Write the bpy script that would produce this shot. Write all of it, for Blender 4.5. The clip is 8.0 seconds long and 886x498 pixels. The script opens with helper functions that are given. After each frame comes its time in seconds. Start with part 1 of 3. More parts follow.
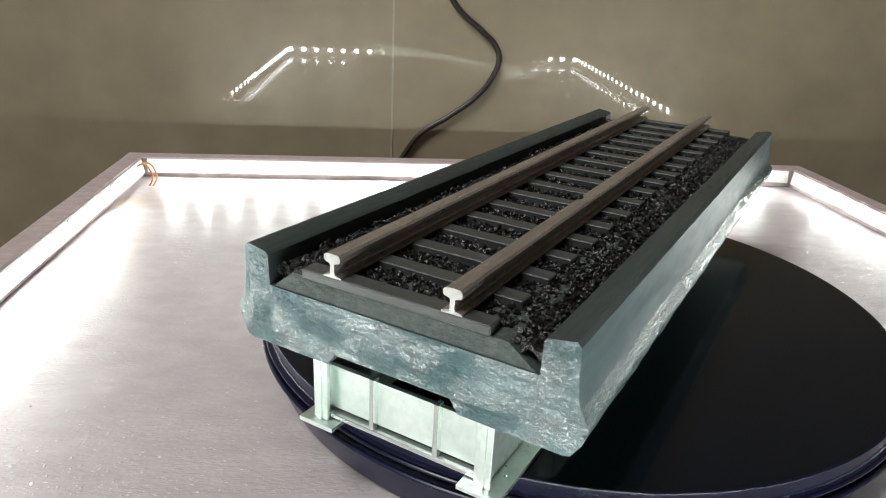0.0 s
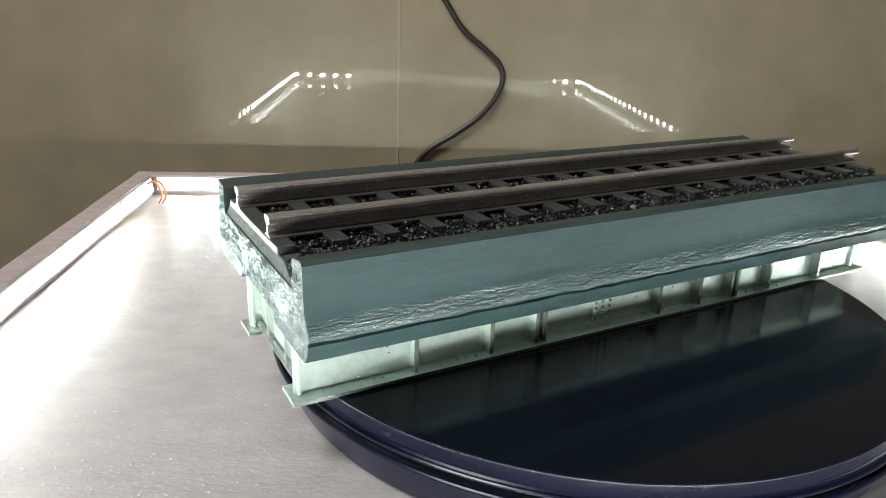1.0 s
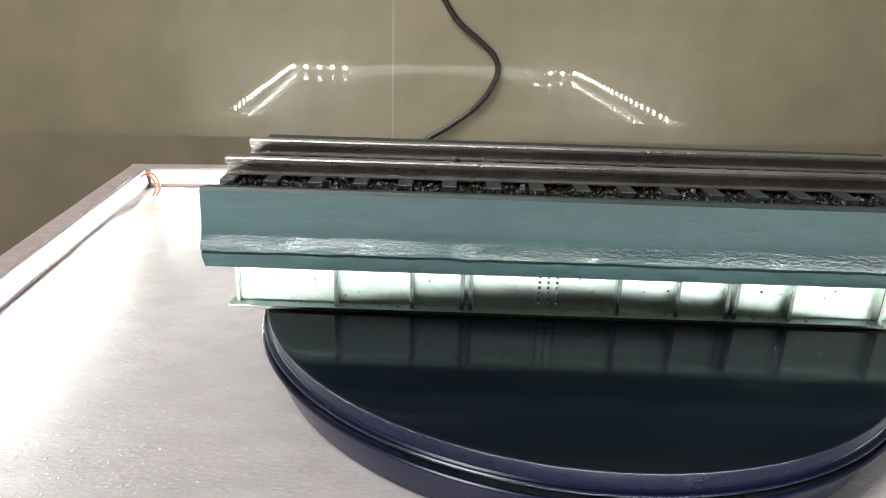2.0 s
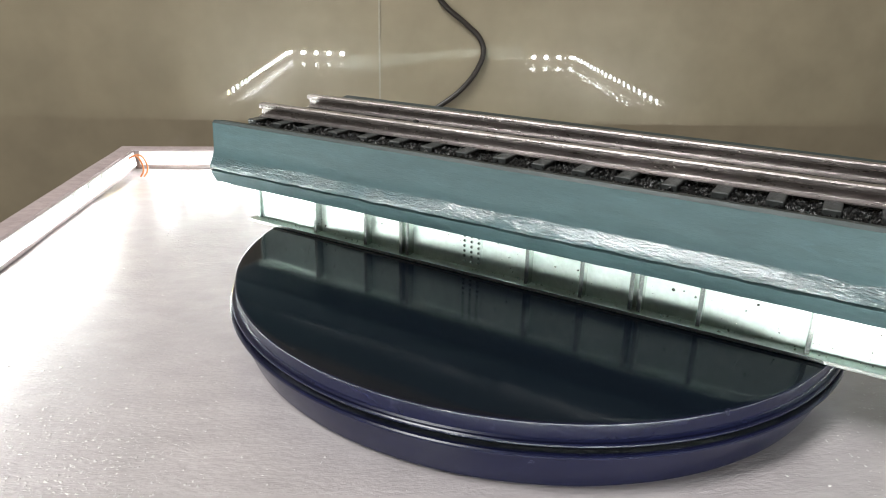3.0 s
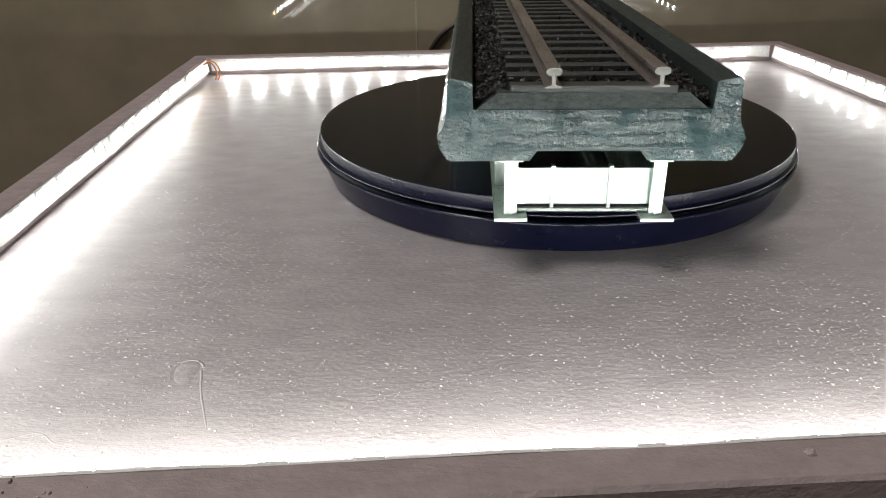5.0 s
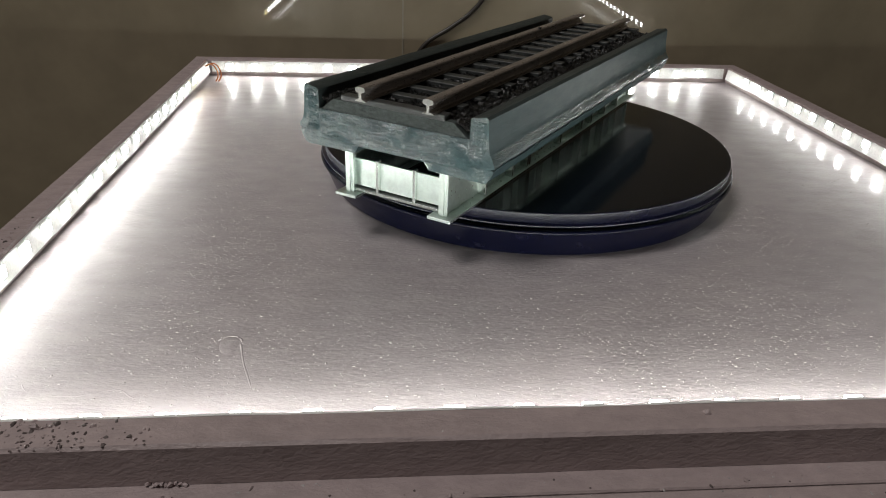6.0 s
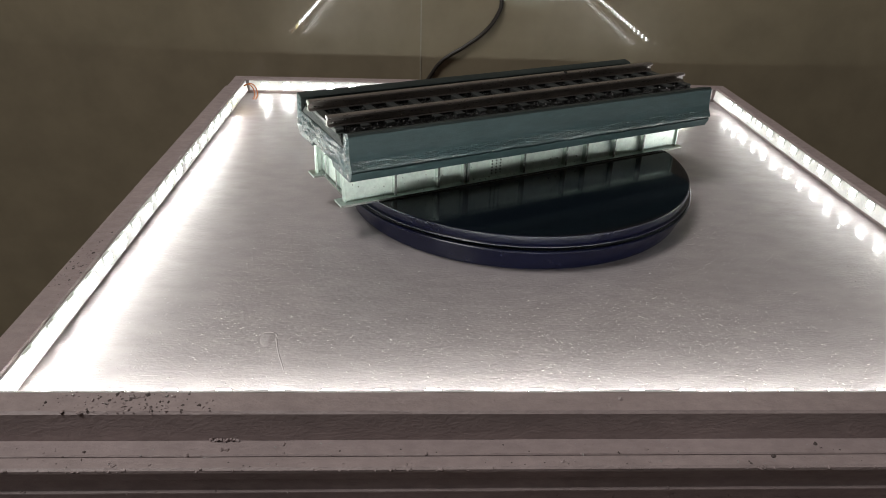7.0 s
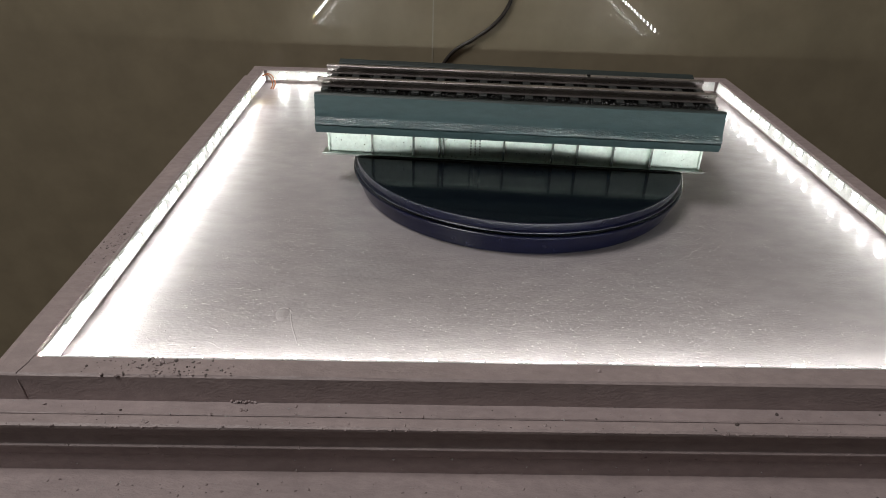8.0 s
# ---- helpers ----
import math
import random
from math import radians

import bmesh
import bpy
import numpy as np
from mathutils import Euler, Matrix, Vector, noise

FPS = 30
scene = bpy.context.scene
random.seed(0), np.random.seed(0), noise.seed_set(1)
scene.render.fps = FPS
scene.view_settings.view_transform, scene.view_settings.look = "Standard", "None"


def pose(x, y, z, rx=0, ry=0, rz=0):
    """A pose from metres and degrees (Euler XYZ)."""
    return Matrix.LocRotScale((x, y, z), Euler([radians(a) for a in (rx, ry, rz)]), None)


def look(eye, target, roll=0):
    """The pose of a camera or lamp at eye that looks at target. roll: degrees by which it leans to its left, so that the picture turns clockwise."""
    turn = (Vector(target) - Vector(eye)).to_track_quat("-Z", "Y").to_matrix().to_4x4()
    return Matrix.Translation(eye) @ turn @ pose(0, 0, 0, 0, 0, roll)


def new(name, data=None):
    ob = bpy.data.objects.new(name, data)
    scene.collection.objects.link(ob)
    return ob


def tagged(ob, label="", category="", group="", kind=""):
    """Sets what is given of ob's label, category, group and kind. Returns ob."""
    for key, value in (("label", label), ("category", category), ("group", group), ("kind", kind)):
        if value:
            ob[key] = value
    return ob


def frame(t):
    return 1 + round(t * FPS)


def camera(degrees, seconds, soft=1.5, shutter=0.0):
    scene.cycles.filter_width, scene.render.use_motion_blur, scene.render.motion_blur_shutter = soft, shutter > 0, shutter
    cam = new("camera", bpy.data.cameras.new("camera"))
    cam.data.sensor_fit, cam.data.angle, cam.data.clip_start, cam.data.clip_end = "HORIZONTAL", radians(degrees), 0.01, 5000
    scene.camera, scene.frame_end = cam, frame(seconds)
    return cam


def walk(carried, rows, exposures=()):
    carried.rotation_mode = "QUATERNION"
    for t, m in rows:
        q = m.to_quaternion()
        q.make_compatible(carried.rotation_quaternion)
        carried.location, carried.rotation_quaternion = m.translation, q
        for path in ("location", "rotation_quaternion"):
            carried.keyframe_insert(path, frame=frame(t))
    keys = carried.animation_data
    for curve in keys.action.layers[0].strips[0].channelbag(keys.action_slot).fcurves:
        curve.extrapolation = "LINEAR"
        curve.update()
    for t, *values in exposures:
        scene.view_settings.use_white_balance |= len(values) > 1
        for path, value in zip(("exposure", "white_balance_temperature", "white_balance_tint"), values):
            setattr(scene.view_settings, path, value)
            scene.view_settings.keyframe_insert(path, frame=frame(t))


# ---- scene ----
cam = camera(64.70, 8.0, soft=1.0)

# rows: seconds, eye in millimetres, heading, pitch and lean in degrees
PATH = [
    (0.00, -40.63, -127.88, 71.00, -6.25, -21.35, 2.68),
    (0.50, -41.03, -130.27, 69.94, -5.06, -18.59, 2.03),
    (1.00, -41.20, -130.24, 67.38, -5.69, -19.19, 1.93),
    (1.20, -41.13, -130.63, 66.88, -5.70, -19.17, 1.77),
    (2.30, -36.57, -130.93, 68.06, -5.76, -20.06, 1.86),
    (2.50, -33.40, -131.93, 69.14, -5.81, -20.17, 1.57),
    (3.00, -30.70, -137.04, 65.99, -5.09, -20.78, 1.37),
    (3.50, -31.43, -148.03, 71.04, -5.49, -22.50, 1.27),
    (4.00, -33.50, -162.23, 75.49, -4.52, -24.10, 0.53),
    (4.50, -36.84, -164.37, 59.02, -3.74, -24.23, 0.90),
    (4.70, -35.69, -171.20, 59.39, -2.43, -26.03, -1.34),
    (5.80, -43.62, -199.14, 72.68, -4.46, -25.47, 1.97),
    (6.00, -43.11, -204.20, 75.78, -5.44, -26.75, 2.08),
    (6.50, -41.41, -216.51, 92.75, -4.42, -27.81, 1.54),
    (7.00, -37.53, -234.48, 100.24, -3.08, -28.00, 1.98),
    (7.50, -37.10, -243.83, 99.14, -4.32, -28.36, 3.83),
    (8.00, -34.07, -248.19, 107.52, -1.64, -29.25, 1.94),
]


def eye_pose(x, y, z, heading, pitch, lean):
    return pose(x / 1000, y / 1000, z / 1000, 90 + pitch, 0, heading) @ pose(0, 0, 0, 0, 0, lean)


# the camera's own brightening and tint: seconds, stops, white balance
EXPOSURES = [(0.0, 0.65, 6500, 9), (1.0, 0.8, 6450, 4), (2.5, 1.1, 6450, 8), (3.0, 1.05, 6400, 8), (3.5, 0.8, 6400, 9), (4.5, 0.18, 6550, 11), (6.0, -0.5, 6650, 12), (7.0, -0.35, 6650, 11), (8.0, -0.24, 6600, 11)]
walk(cam, [(t, eye_pose(*row)) for t, *row in PATH], EXPOSURES)

# turntable: degrees at 2.1 s, degrees a second
TURN_AT, TURN_RATE = -8.97, -29.727

# ---- light ----
world = bpy.data.worlds.new("world")
scene.world = world
world.use_nodes = True
world.node_tree.nodes["Background"].inputs[0].default_value = (1.0, 0.9, 0.78, 1)
world.node_tree.nodes["Background"].inputs[1].default_value = 0.03

LED_POWER = 226.0
lamp = bpy.data.lights.new("room_light", "AREA")
lamp.shape, lamp.size, lamp.energy, lamp.color = "DISK", 0.5, 13.4, (0.93, 0.925, 0.91)
room_light = new("room_light", lamp)
room_light.matrix_world = look((-0.62, -0.4, 1.22), (0, -0.05, 0))

# ---- materials ----


def material(name, color, rough=0.5, metal=0.0, vary=0.15, scale=400.0, bump=0.0, bump_scale=900.0, stretch=(1, 1, 1), depth=0.0004, coat=0.0, coat_rough=0.05, spec=0.5, second=None, fine=None, wear=None, rough_vary=0.15, coat_bump=False, coat_ior=1.5, coat_patch=None, bump_detail=9.0):
    """Noise-varied paint, plastic or metal. scale: noise cells a metre."""
    m = bpy.data.materials.new(name)
    m.use_nodes = True
    nt = m.node_tree
    b = nt.nodes["Principled BSDF"]
    tc = nt.nodes.new("ShaderNodeTexCoord")
    mp = nt.nodes.new("ShaderNodeMapping")
    mp.inputs["Scale"].default_value = stretch
    nt.links.new(tc.outputs["Object"], mp.inputs[0])

    def noise_node(s, detail=5.0, r=0.6):
        n = nt.nodes.new("ShaderNodeTexNoise")
        n.inputs["Scale"].default_value, n.inputs["Detail"].default_value, n.inputs["Roughness"].default_value = s, detail, r
        nt.links.new(mp.outputs[0], n.inputs["Vector"])
        return n

    def mix_node(fac, a, c, kind="MIX"):
        x = nt.nodes.new("ShaderNodeMix")
        x.data_type, x.blend_type = "RGBA", kind
        for sock, val in ((x.inputs[0], fac), (x.inputs[6], a), (x.inputs[7], c)):
            if isinstance(val, (int, float)):
                sock.default_value = val
            elif isinstance(val, tuple):
                sock.default_value = (*val, 1)
            else:
                nt.links.new(val, sock)
        return x.outputs[2]

    def ramp(sock, lo, hi):
        r = nt.nodes.new("ShaderNodeMapRange")
        r.inputs[1].default_value, r.inputs[2].default_value = lo, hi
        nt.links.new(sock, r.inputs[0])
        return r.outputs[0]

    big, small = noise_node(scale), noise_node(scale * 7, 3.0)
    dark = tuple(c * (1 - vary) for c in color)
    light = tuple(min(1, c * (1 + vary)) for c in color)
    col = mix_node(ramp(big.outputs[0], 0.3, 0.7), dark, second or light)
    col = mix_node(ramp(small.outputs[0], 0.35, 0.65), col, mix_node(1.0, col, (0.86, 0.86, 0.86), "MULTIPLY"))
    if wear:
        wcol, ws, lo, hi = wear
        col = mix_node(ramp(noise_node(ws, 6.0, 0.7).outputs[0], lo, hi), col, wcol)
    nt.links.new(col, b.inputs["Base Color"])
    rr = nt.nodes.new("ShaderNodeMapRange")
    rr.inputs[3].default_value, rr.inputs[4].default_value = max(0.02, rough - rough_vary), min(1, rough + rough_vary)
    nt.links.new(small.outputs[0], rr.inputs[0])
    nt.links.new(rr.outputs[0], b.inputs["Roughness"])
    b.inputs["Metallic"].default_value = metal
    b.inputs["Specular IOR Level"].default_value = spec
    b.inputs["Coat IOR"].default_value = coat_ior
    b.inputs["Coat Weight"].default_value, b.inputs["Coat Roughness"].default_value = coat, coat_rough
    if coat_patch:
        cm = nt.nodes.new("ShaderNodeMath")
        cm.operation = "MULTIPLY"
        cm.inputs[1].default_value = coat
        nt.links.new(ramp(noise_node(coat_patch[0], 4.0, 0.65).outputs[0], coat_patch[1], coat_patch[2]), cm.inputs[0])
        nt.links.new(cm.outputs[0], b.inputs["Coat Weight"])
    if bump:
        bn = nt.nodes.new("ShaderNodeBump")
        bn.inputs["Strength"].default_value, bn.inputs["Distance"].default_value = bump, depth
        nt.links.new(noise_node(bump_scale, bump_detail, 0.7 if bump_detail > 5 else 0.55).outputs[0], bn.inputs["Height"])
        if fine:
            b2 = nt.nodes.new("ShaderNodeBump")
            b2.inputs["Strength"].default_value, b2.inputs["Distance"].default_value = fine[1], fine[2]
            nt.links.new(noise_node(fine[0], 3.0, 0.6).outputs[0], b2.inputs["Height"])
            nt.links.new(b2.outputs[0], bn.inputs["Normal"])
        nt.links.new(bn.outputs[0], b.inputs["Normal"])
        if coat_bump:
            nt.links.new(bn.outputs[0], b.inputs["Coat Normal"])
    return m


def glow(name, color, strength):
    m = bpy.data.materials.new(name)
    m.use_nodes = True
    b = m.node_tree.nodes["Principled BSDF"]
    b.inputs["Base Color"].default_value = (*color, 1)
    b.inputs["Emission Color"].default_value = (*color, 1)
    b.inputs["Emission Strength"].default_value = strength
    return m


M_WALL = material("glossy_wall_panel", (0.336, 0.281, 0.193), 0.45, vary=0.06, scale=6, coat=1.0, coat_rough=0.012, bump=0.02, bump_scale=20)
M_JOINT = material("panel_joint", (0.4, 0.36, 0.28), 0.45, scale=60)
M_ROOM = material("room_plaster", (0.315, 0.294, 0.259), 0.8, vary=0.05, scale=4)
M_BOARDS = material("room_floor_wood", (0.14, 0.091, 0.056), 0.5, scale=8, stretch=(1, 8, 1))
M_FLOOR = material("display_board_paint", (0.35, 0.312, 0.316), 0.42, vary=0.08, scale=28, bump=0.32, bump_scale=330, stretch=(0.5, 1.0, 1.0), depth=0.0004, fine=(1500, 0.5, 0.00025), rough_vary=0.12, coat=0.55, coat_rough=0.085)
M_PLINTH = material("plinth_paint", (0.385, 0.308, 0.304), 0.5, vary=0.1, scale=60, bump=0.3, bump_scale=500, stretch=(0.6, 1, 1), depth=0.0005, fine=(1600, 0.6, 0.0003))
M_TAPE = material("strip_tape", (0.8, 0.8, 0.78), 0.45, vary=0.04, scale=200)
# the strip is fed at one corner and grows weaker along its run: front, right, back, left
M_LEDS = [glow("led_chip", (0.95, 1.0, 0.965), LED_POWER * k) for k in (0.88, 0.38, 0.68, 0.75)]
# weak glow added on the chips' sides for glare; real chips emit in front only
M_LED_GLARE = [glow("led_side_glare", (0.95, 1.0, 0.965), LED_POWER * k * 0.035) for k in (0.88, 0.38, 0.68, 0.75)]
M_LED_WARM = glow("led_chip_yellowed", (1.0, 0.82, 0.32), LED_POWER * 0.13)
M_PLASTIC = material("navy_plastic", (0.0042, 0.0048, 0.0155), 0.22, vary=0.15, scale=60, bump=0.012, bump_scale=300, spec=0.22, rough_vary=0.06, wear=((0.02, 0.02, 0.035), 260, 0.62, 0.75))
M_PLATTER = material("black_platter", (0.0032, 0.005, 0.009), 0.1, vary=0.2, scale=40, bump=0.03, bump_scale=300, stretch=(0.25, 1, 1), rough_vary=0.05, spec=0.16)
M_DECK = material("blue_grey_paint", (0.0415, 0.07, 0.0745), 0.48, spec=0.2, vary=0.14, scale=70, bump=0.2, bump_scale=700, stretch=(0.3, 1.0, 1.0), rough_vary=0.1, fine=(2600, 0.3, 0.0001), wear=((0.0434, 0.0756, 0.0826), 500, 0.6, 0.72))
M_DECK_END = material("crinkled_blue_grey_paint", (0.0336, 0.07, 0.0742), 0.42, vary=0.25, scale=150, bump=1.0, bump_scale=2200, bump_detail=3.5, stretch=(1.0, 0.75, 1.0), depth=0.00045, fine=(700, 0.8, 0.0003), rough_vary=0.12, spec=0.35, coat=1.0, coat_rough=0.035, coat_bump=True, coat_ior=2.3, coat_patch=(230, 0.42, 0.56))
M_DECK_EDGE = material("ridged_blue_grey_paint", (0.0329, 0.0616, 0.0665), 0.42, vary=0.2, scale=120, bump=1.0, bump_scale=2700, bump_detail=3.5, stretch=(0.32, 1.0, 1.0), depth=0.0003, fine=(800, 0.5, 0.00012), rough_vary=0.12, spec=0.3, coat=1.0, coat_rough=0.045, coat_ior=2.2, coat_bump=True, coat_patch=(380, 0.41, 0.56))
# darker tone of the deck paint, for the edge walls' tops and inner faces
M_DECK_DARK = material("dark_blue_grey_paint", (0.0245, 0.035, 0.035), 0.5, vary=0.3, scale=200, bump=0.4, bump_scale=900, stretch=(0.2, 1, 1))
M_GIRDER = material("silver_paint", (0.665, 0.765, 0.715), 0.36, metal=0.92, vary=0.06, scale=90, bump=0.1, bump_scale=260, second=(0.748, 0.834, 0.783), rough_vary=0.06, depth=0.0002, wear=((0.516, 0.576, 0.542), 420, 0.64, 0.74))
M_POLISHED = material("bare_metal_edge", (0.688, 0.74, 0.705), 0.19, metal=0.88, vary=0.08, scale=120, bump=0.02, bump_scale=200, rough_vary=0.03)
M_RAIL = material("brown_rail_paint", (0.4, 0.36, 0.348), 0.31, metal=0.8, vary=0.25, scale=300, bump=0.4, bump_scale=1500, stretch=(0.2, 1, 1), fine=(5000, 0.7, 0.00012))
M_RAIL_END = material("bare_nickel_end", (0.31, 0.31, 0.292), 0.35, metal=0.3, scale=900, bump=0.3, bump_scale=2500)
M_SLEEPER = material("grey_sleeper", (0.042, 0.0455, 0.0441), 0.36, vary=0.25, scale=500, bump=0.5, bump_scale=1800, stretch=(1, 0.25, 1))
M_BED = material("trackbed_card", (0.0252, 0.0385, 0.0378), 0.7, vary=0.5, scale=1500, bump=1.0, bump_scale=1800, second=(0.07, 0.0875, 0.0805), stretch=(1, 0.6, 1))
M_BALLAST = material("black_ballast", (0.006, 0.006, 0.0063), 0.28, vary=0.5, scale=900, bump=0.5, bump_scale=4000, depth=0.0002)
M_CABLE = material("black_cable", (0.03, 0.024, 0.02), 0.4, scale=300)
M_WIRE = material("orange_wire", (0.5, 0.15, 0.035), 0.4, scale=300)
M_SPECK = material("dust_specks", (0.42, 0.389, 0.385), 0.27, scale=900)
M_GRIT = material("dark_grit", (0.105, 0.0805, 0.077), 0.7, scale=900)

# ---- helpers for shapes (millimetres) ----


def link(name, bm, mat, parent=None, label="", at=None):
    me = bpy.data.meshes.new(name)
    for v in bm.verts:
        v.co *= 0.001
    bmesh.ops.recalc_face_normals(bm, faces=bm.faces)
    bm.to_mesh(me)
    bm.free()
    for m in (mat if isinstance(mat, (list, tuple)) else [mat]):
        me.materials.append(m)
    ob = new(name, me)
    if parent:
        ob.parent = parent
    if at is not None:
        ob.location = Vector(at) * 0.001
    if label:
        ob["label"] = label
    return ob


def part(name, bm, mat, parent, label="", at=None):
    return link(name, bm, mat, parent, label, at)


def box(bm, x0, x1, y0, y1, z0, z1, bevel=0.0, seg=1, mat=0):
    r = bmesh.ops.create_cube(bm, size=1.0)
    for v in r["verts"]:
        v.co = Vector(((x0 + x1) / 2 + v.co.x * (x1 - x0), (y0 + y1) / 2 + v.co.y * (y1 - y0), (z0 + z1) / 2 + v.co.z * (z1 - z0)))
    faces = set(f for v in r["verts"] for f in v.link_faces)
    for f in faces:
        f.material_index = mat
    if bevel:
        edges = list(set(e for v in r["verts"] for e in v.link_edges))
        bmesh.ops.bevel(bm, geom=edges, offset=bevel, segments=seg, affect="EDGES", profile=0.5)
    return bm


def boxed(*a, **k):
    return box(bmesh.new(), *a, **k)


def extrude_profile(pts, x0, x1, steps=1, wobble=0.0, cell=0.15, end_mat=None):
    """A closed section of (y, z) drawn along x, with uneven sides."""
    bm = bmesh.new()
    rings = []
    for i in range(steps + 1):
        x = x0 + (x1 - x0) * i / steps
        ring = []
        for j, (y, z) in enumerate(pts):
            p = Vector((x, y, z))
            w = wobble(j) if callable(wobble) else wobble
            if w:
                p += w * noise.noise_vector(Vector((x * cell, y * 0.7, z * 0.7)))
                p.x = x
            ring.append(bm.verts.new(p))
        rings.append(ring)
    n = len(pts)
    for a, b in zip(rings, rings[1:]):
        for j in range(n):
            bm.faces.new((a[j], a[(j + 1) % n], b[(j + 1) % n], b[j]))
    for ring in (rings[0], rings[-1]):
        f = bm.faces.new(ring)
        if end_mat is not None:
            f.material_index = end_mat
    return bm


def smooth_by_angle(ob, degrees=18):
    ob.data.polygons.foreach_set("use_smooth", [True] * len(ob.data.polygons))
    ob.data.set_sharp_from_angle(angle=radians(degrees))
    return ob


def lathe(profile, n=160):
    bm = bmesh.new()
    rings = []
    for r, z in profile:
        rings.append([bm.verts.new((r * math.cos(2 * math.pi * k / n), r * math.sin(2 * math.pi * k / n), z)) for k in range(n)] if r > 1e-6 else [bm.verts.new((0, 0, z))])
    for a, b in zip(rings, rings[1:]):
        for k in range(n):
            q = (k + 1) % n
            if len(a) == 1 or len(b) == 1:
                (one, many) = (a, b) if len(a) == 1 else (b, a)
                bm.faces.new((one[0], many[k], many[q]))
            else:
                bm.faces.new((a[k], a[q], b[q], b[k]))
    return bm


def tube(pts, radius, name, mat, parent=None):
    cu = bpy.data.curves.new(name, "CURVE")
    cu.dimensions, cu.bevel_depth, cu.bevel_resolution, cu.resolution_u = "3D", radius * 0.001, 4, 12
    sp = cu.splines.new("BEZIER")
    sp.bezier_points.add(len(pts) - 1)
    for bp, p in zip(sp.bezier_points, pts):
        bp.co = Vector(p) * 0.001
        bp.handle_left_type = bp.handle_right_type = "AUTO"
    cu.materials.append(mat)
    tmp = bpy.data.objects.new(name, cu)
    me = bpy.data.meshes.new_from_object(tmp)
    bpy.data.objects.remove(tmp)
    ob = new(name, me)
    for p in me.polygons:
        p.use_smooth = True
    if parent:
        ob.parent = parent
    return ob


def tube_mesh(pts, radius, sides=6):
    """A thin ridge along a line of points, as a bmesh."""
    bm = bmesh.new()
    rings = []
    for i, p in enumerate(pts):
        d = (Vector(pts[min(i + 1, len(pts) - 1)]) - Vector(pts[max(i - 1, 0)])).normalized()
        u = d.orthogonal().normalized()
        v = d.cross(u)
        r = radius * (0.5 if i in (0, len(pts) - 1) else 1)
        rings.append([bm.verts.new(Vector(p) + r * (u * math.cos(2 * math.pi * k / sides) + v * math.sin(2 * math.pi * k / sides))) for k in range(sides)])
    for a, b in zip(rings, rings[1:]):
        for k in range(sides):
            bm.faces.new((a[k], a[(k + 1) % sides], b[(k + 1) % sides], b[k])).smooth = True
    for ring in (rings[0], rings[-1]):
        bm.faces.new(ring)
    return bm


# a lumpy grain of 20 faces
_G = (1 + 5 ** 0.5) / 2
GRAIN_V = np.array([(-1, _G, 0), (1, _G, 0), (-1, -_G, 0), (1, -_G, 0), (0, -1, _G), (0, 1, _G), (0, -1, -_G), (0, 1, -_G), (_G, 0, -1), (_G, 0, 1), (-_G, 0, -1), (-_G, 0, 1)]) / 1.9
GRAIN_F = np.array([(0, 11, 5), (0, 5, 1), (0, 1, 7), (0, 7, 10), (0, 10, 11), (1, 5, 9), (5, 11, 4), (11, 10, 2), (10, 7, 6), (7, 1, 8), (3, 9, 4), (3, 4, 2), (3, 2, 6), (3, 6, 8), (3, 8, 9), (4, 9, 5), (2, 4, 11), (6, 2, 10), (8, 6, 7), (9, 8, 1)])


def grains(name, places, sizes, mat, rng, flat=1.0, parent=None, rough=0.3):
    """Many small grains as one mesh: places and sizes in millimetres."""
    n = len(places)
    v = GRAIN_V[None] * (1 + rough * rng.standard_normal((n, 12, 1)))
    a = rng.uniform(0, 2 * np.pi, (n, 3))
    c, s = np.cos(a), np.sin(a)
    for i, j, k in ((0, 1, 0), (1, 2, 1), (0, 2, 2)):
        vi, vj = v[..., i].copy(), v[..., j].copy()
        v[..., i], v[..., j] = c[:, None, k] * vi - s[:, None, k] * vj, s[:, None, k] * vi + c[:, None, k] * vj
    v = v * np.asarray(sizes)[:, None, None] * rng.uniform(0.7, 1.3, (n, 1, 3))
    v[..., 2] *= flat
    v = (v + np.asarray(places)[:, None]) * 0.001
    faces = (GRAIN_F[None] + 12 * np.arange(n)[:, None, None]).reshape(-1, 3)
    me = bpy.data.meshes.new(name)
    me.from_pydata(v.reshape(-1, 3).tolist(), [], faces.tolist())
    me.materials.append(mat)
    ob = new(name, me)
    if parent:
        ob.parent = parent
    return ob


# ---- room ----
WALL_Y = 175.7
# the panel wall stands a little askew and leans in
WALL_POSE = Matrix.Translation((0, WALL_Y / 1000, 0)) @ Matrix.Rotation(radians(-1.0), 4, "Z") @ Matrix.Rotation(radians(0.45), 4, "X")


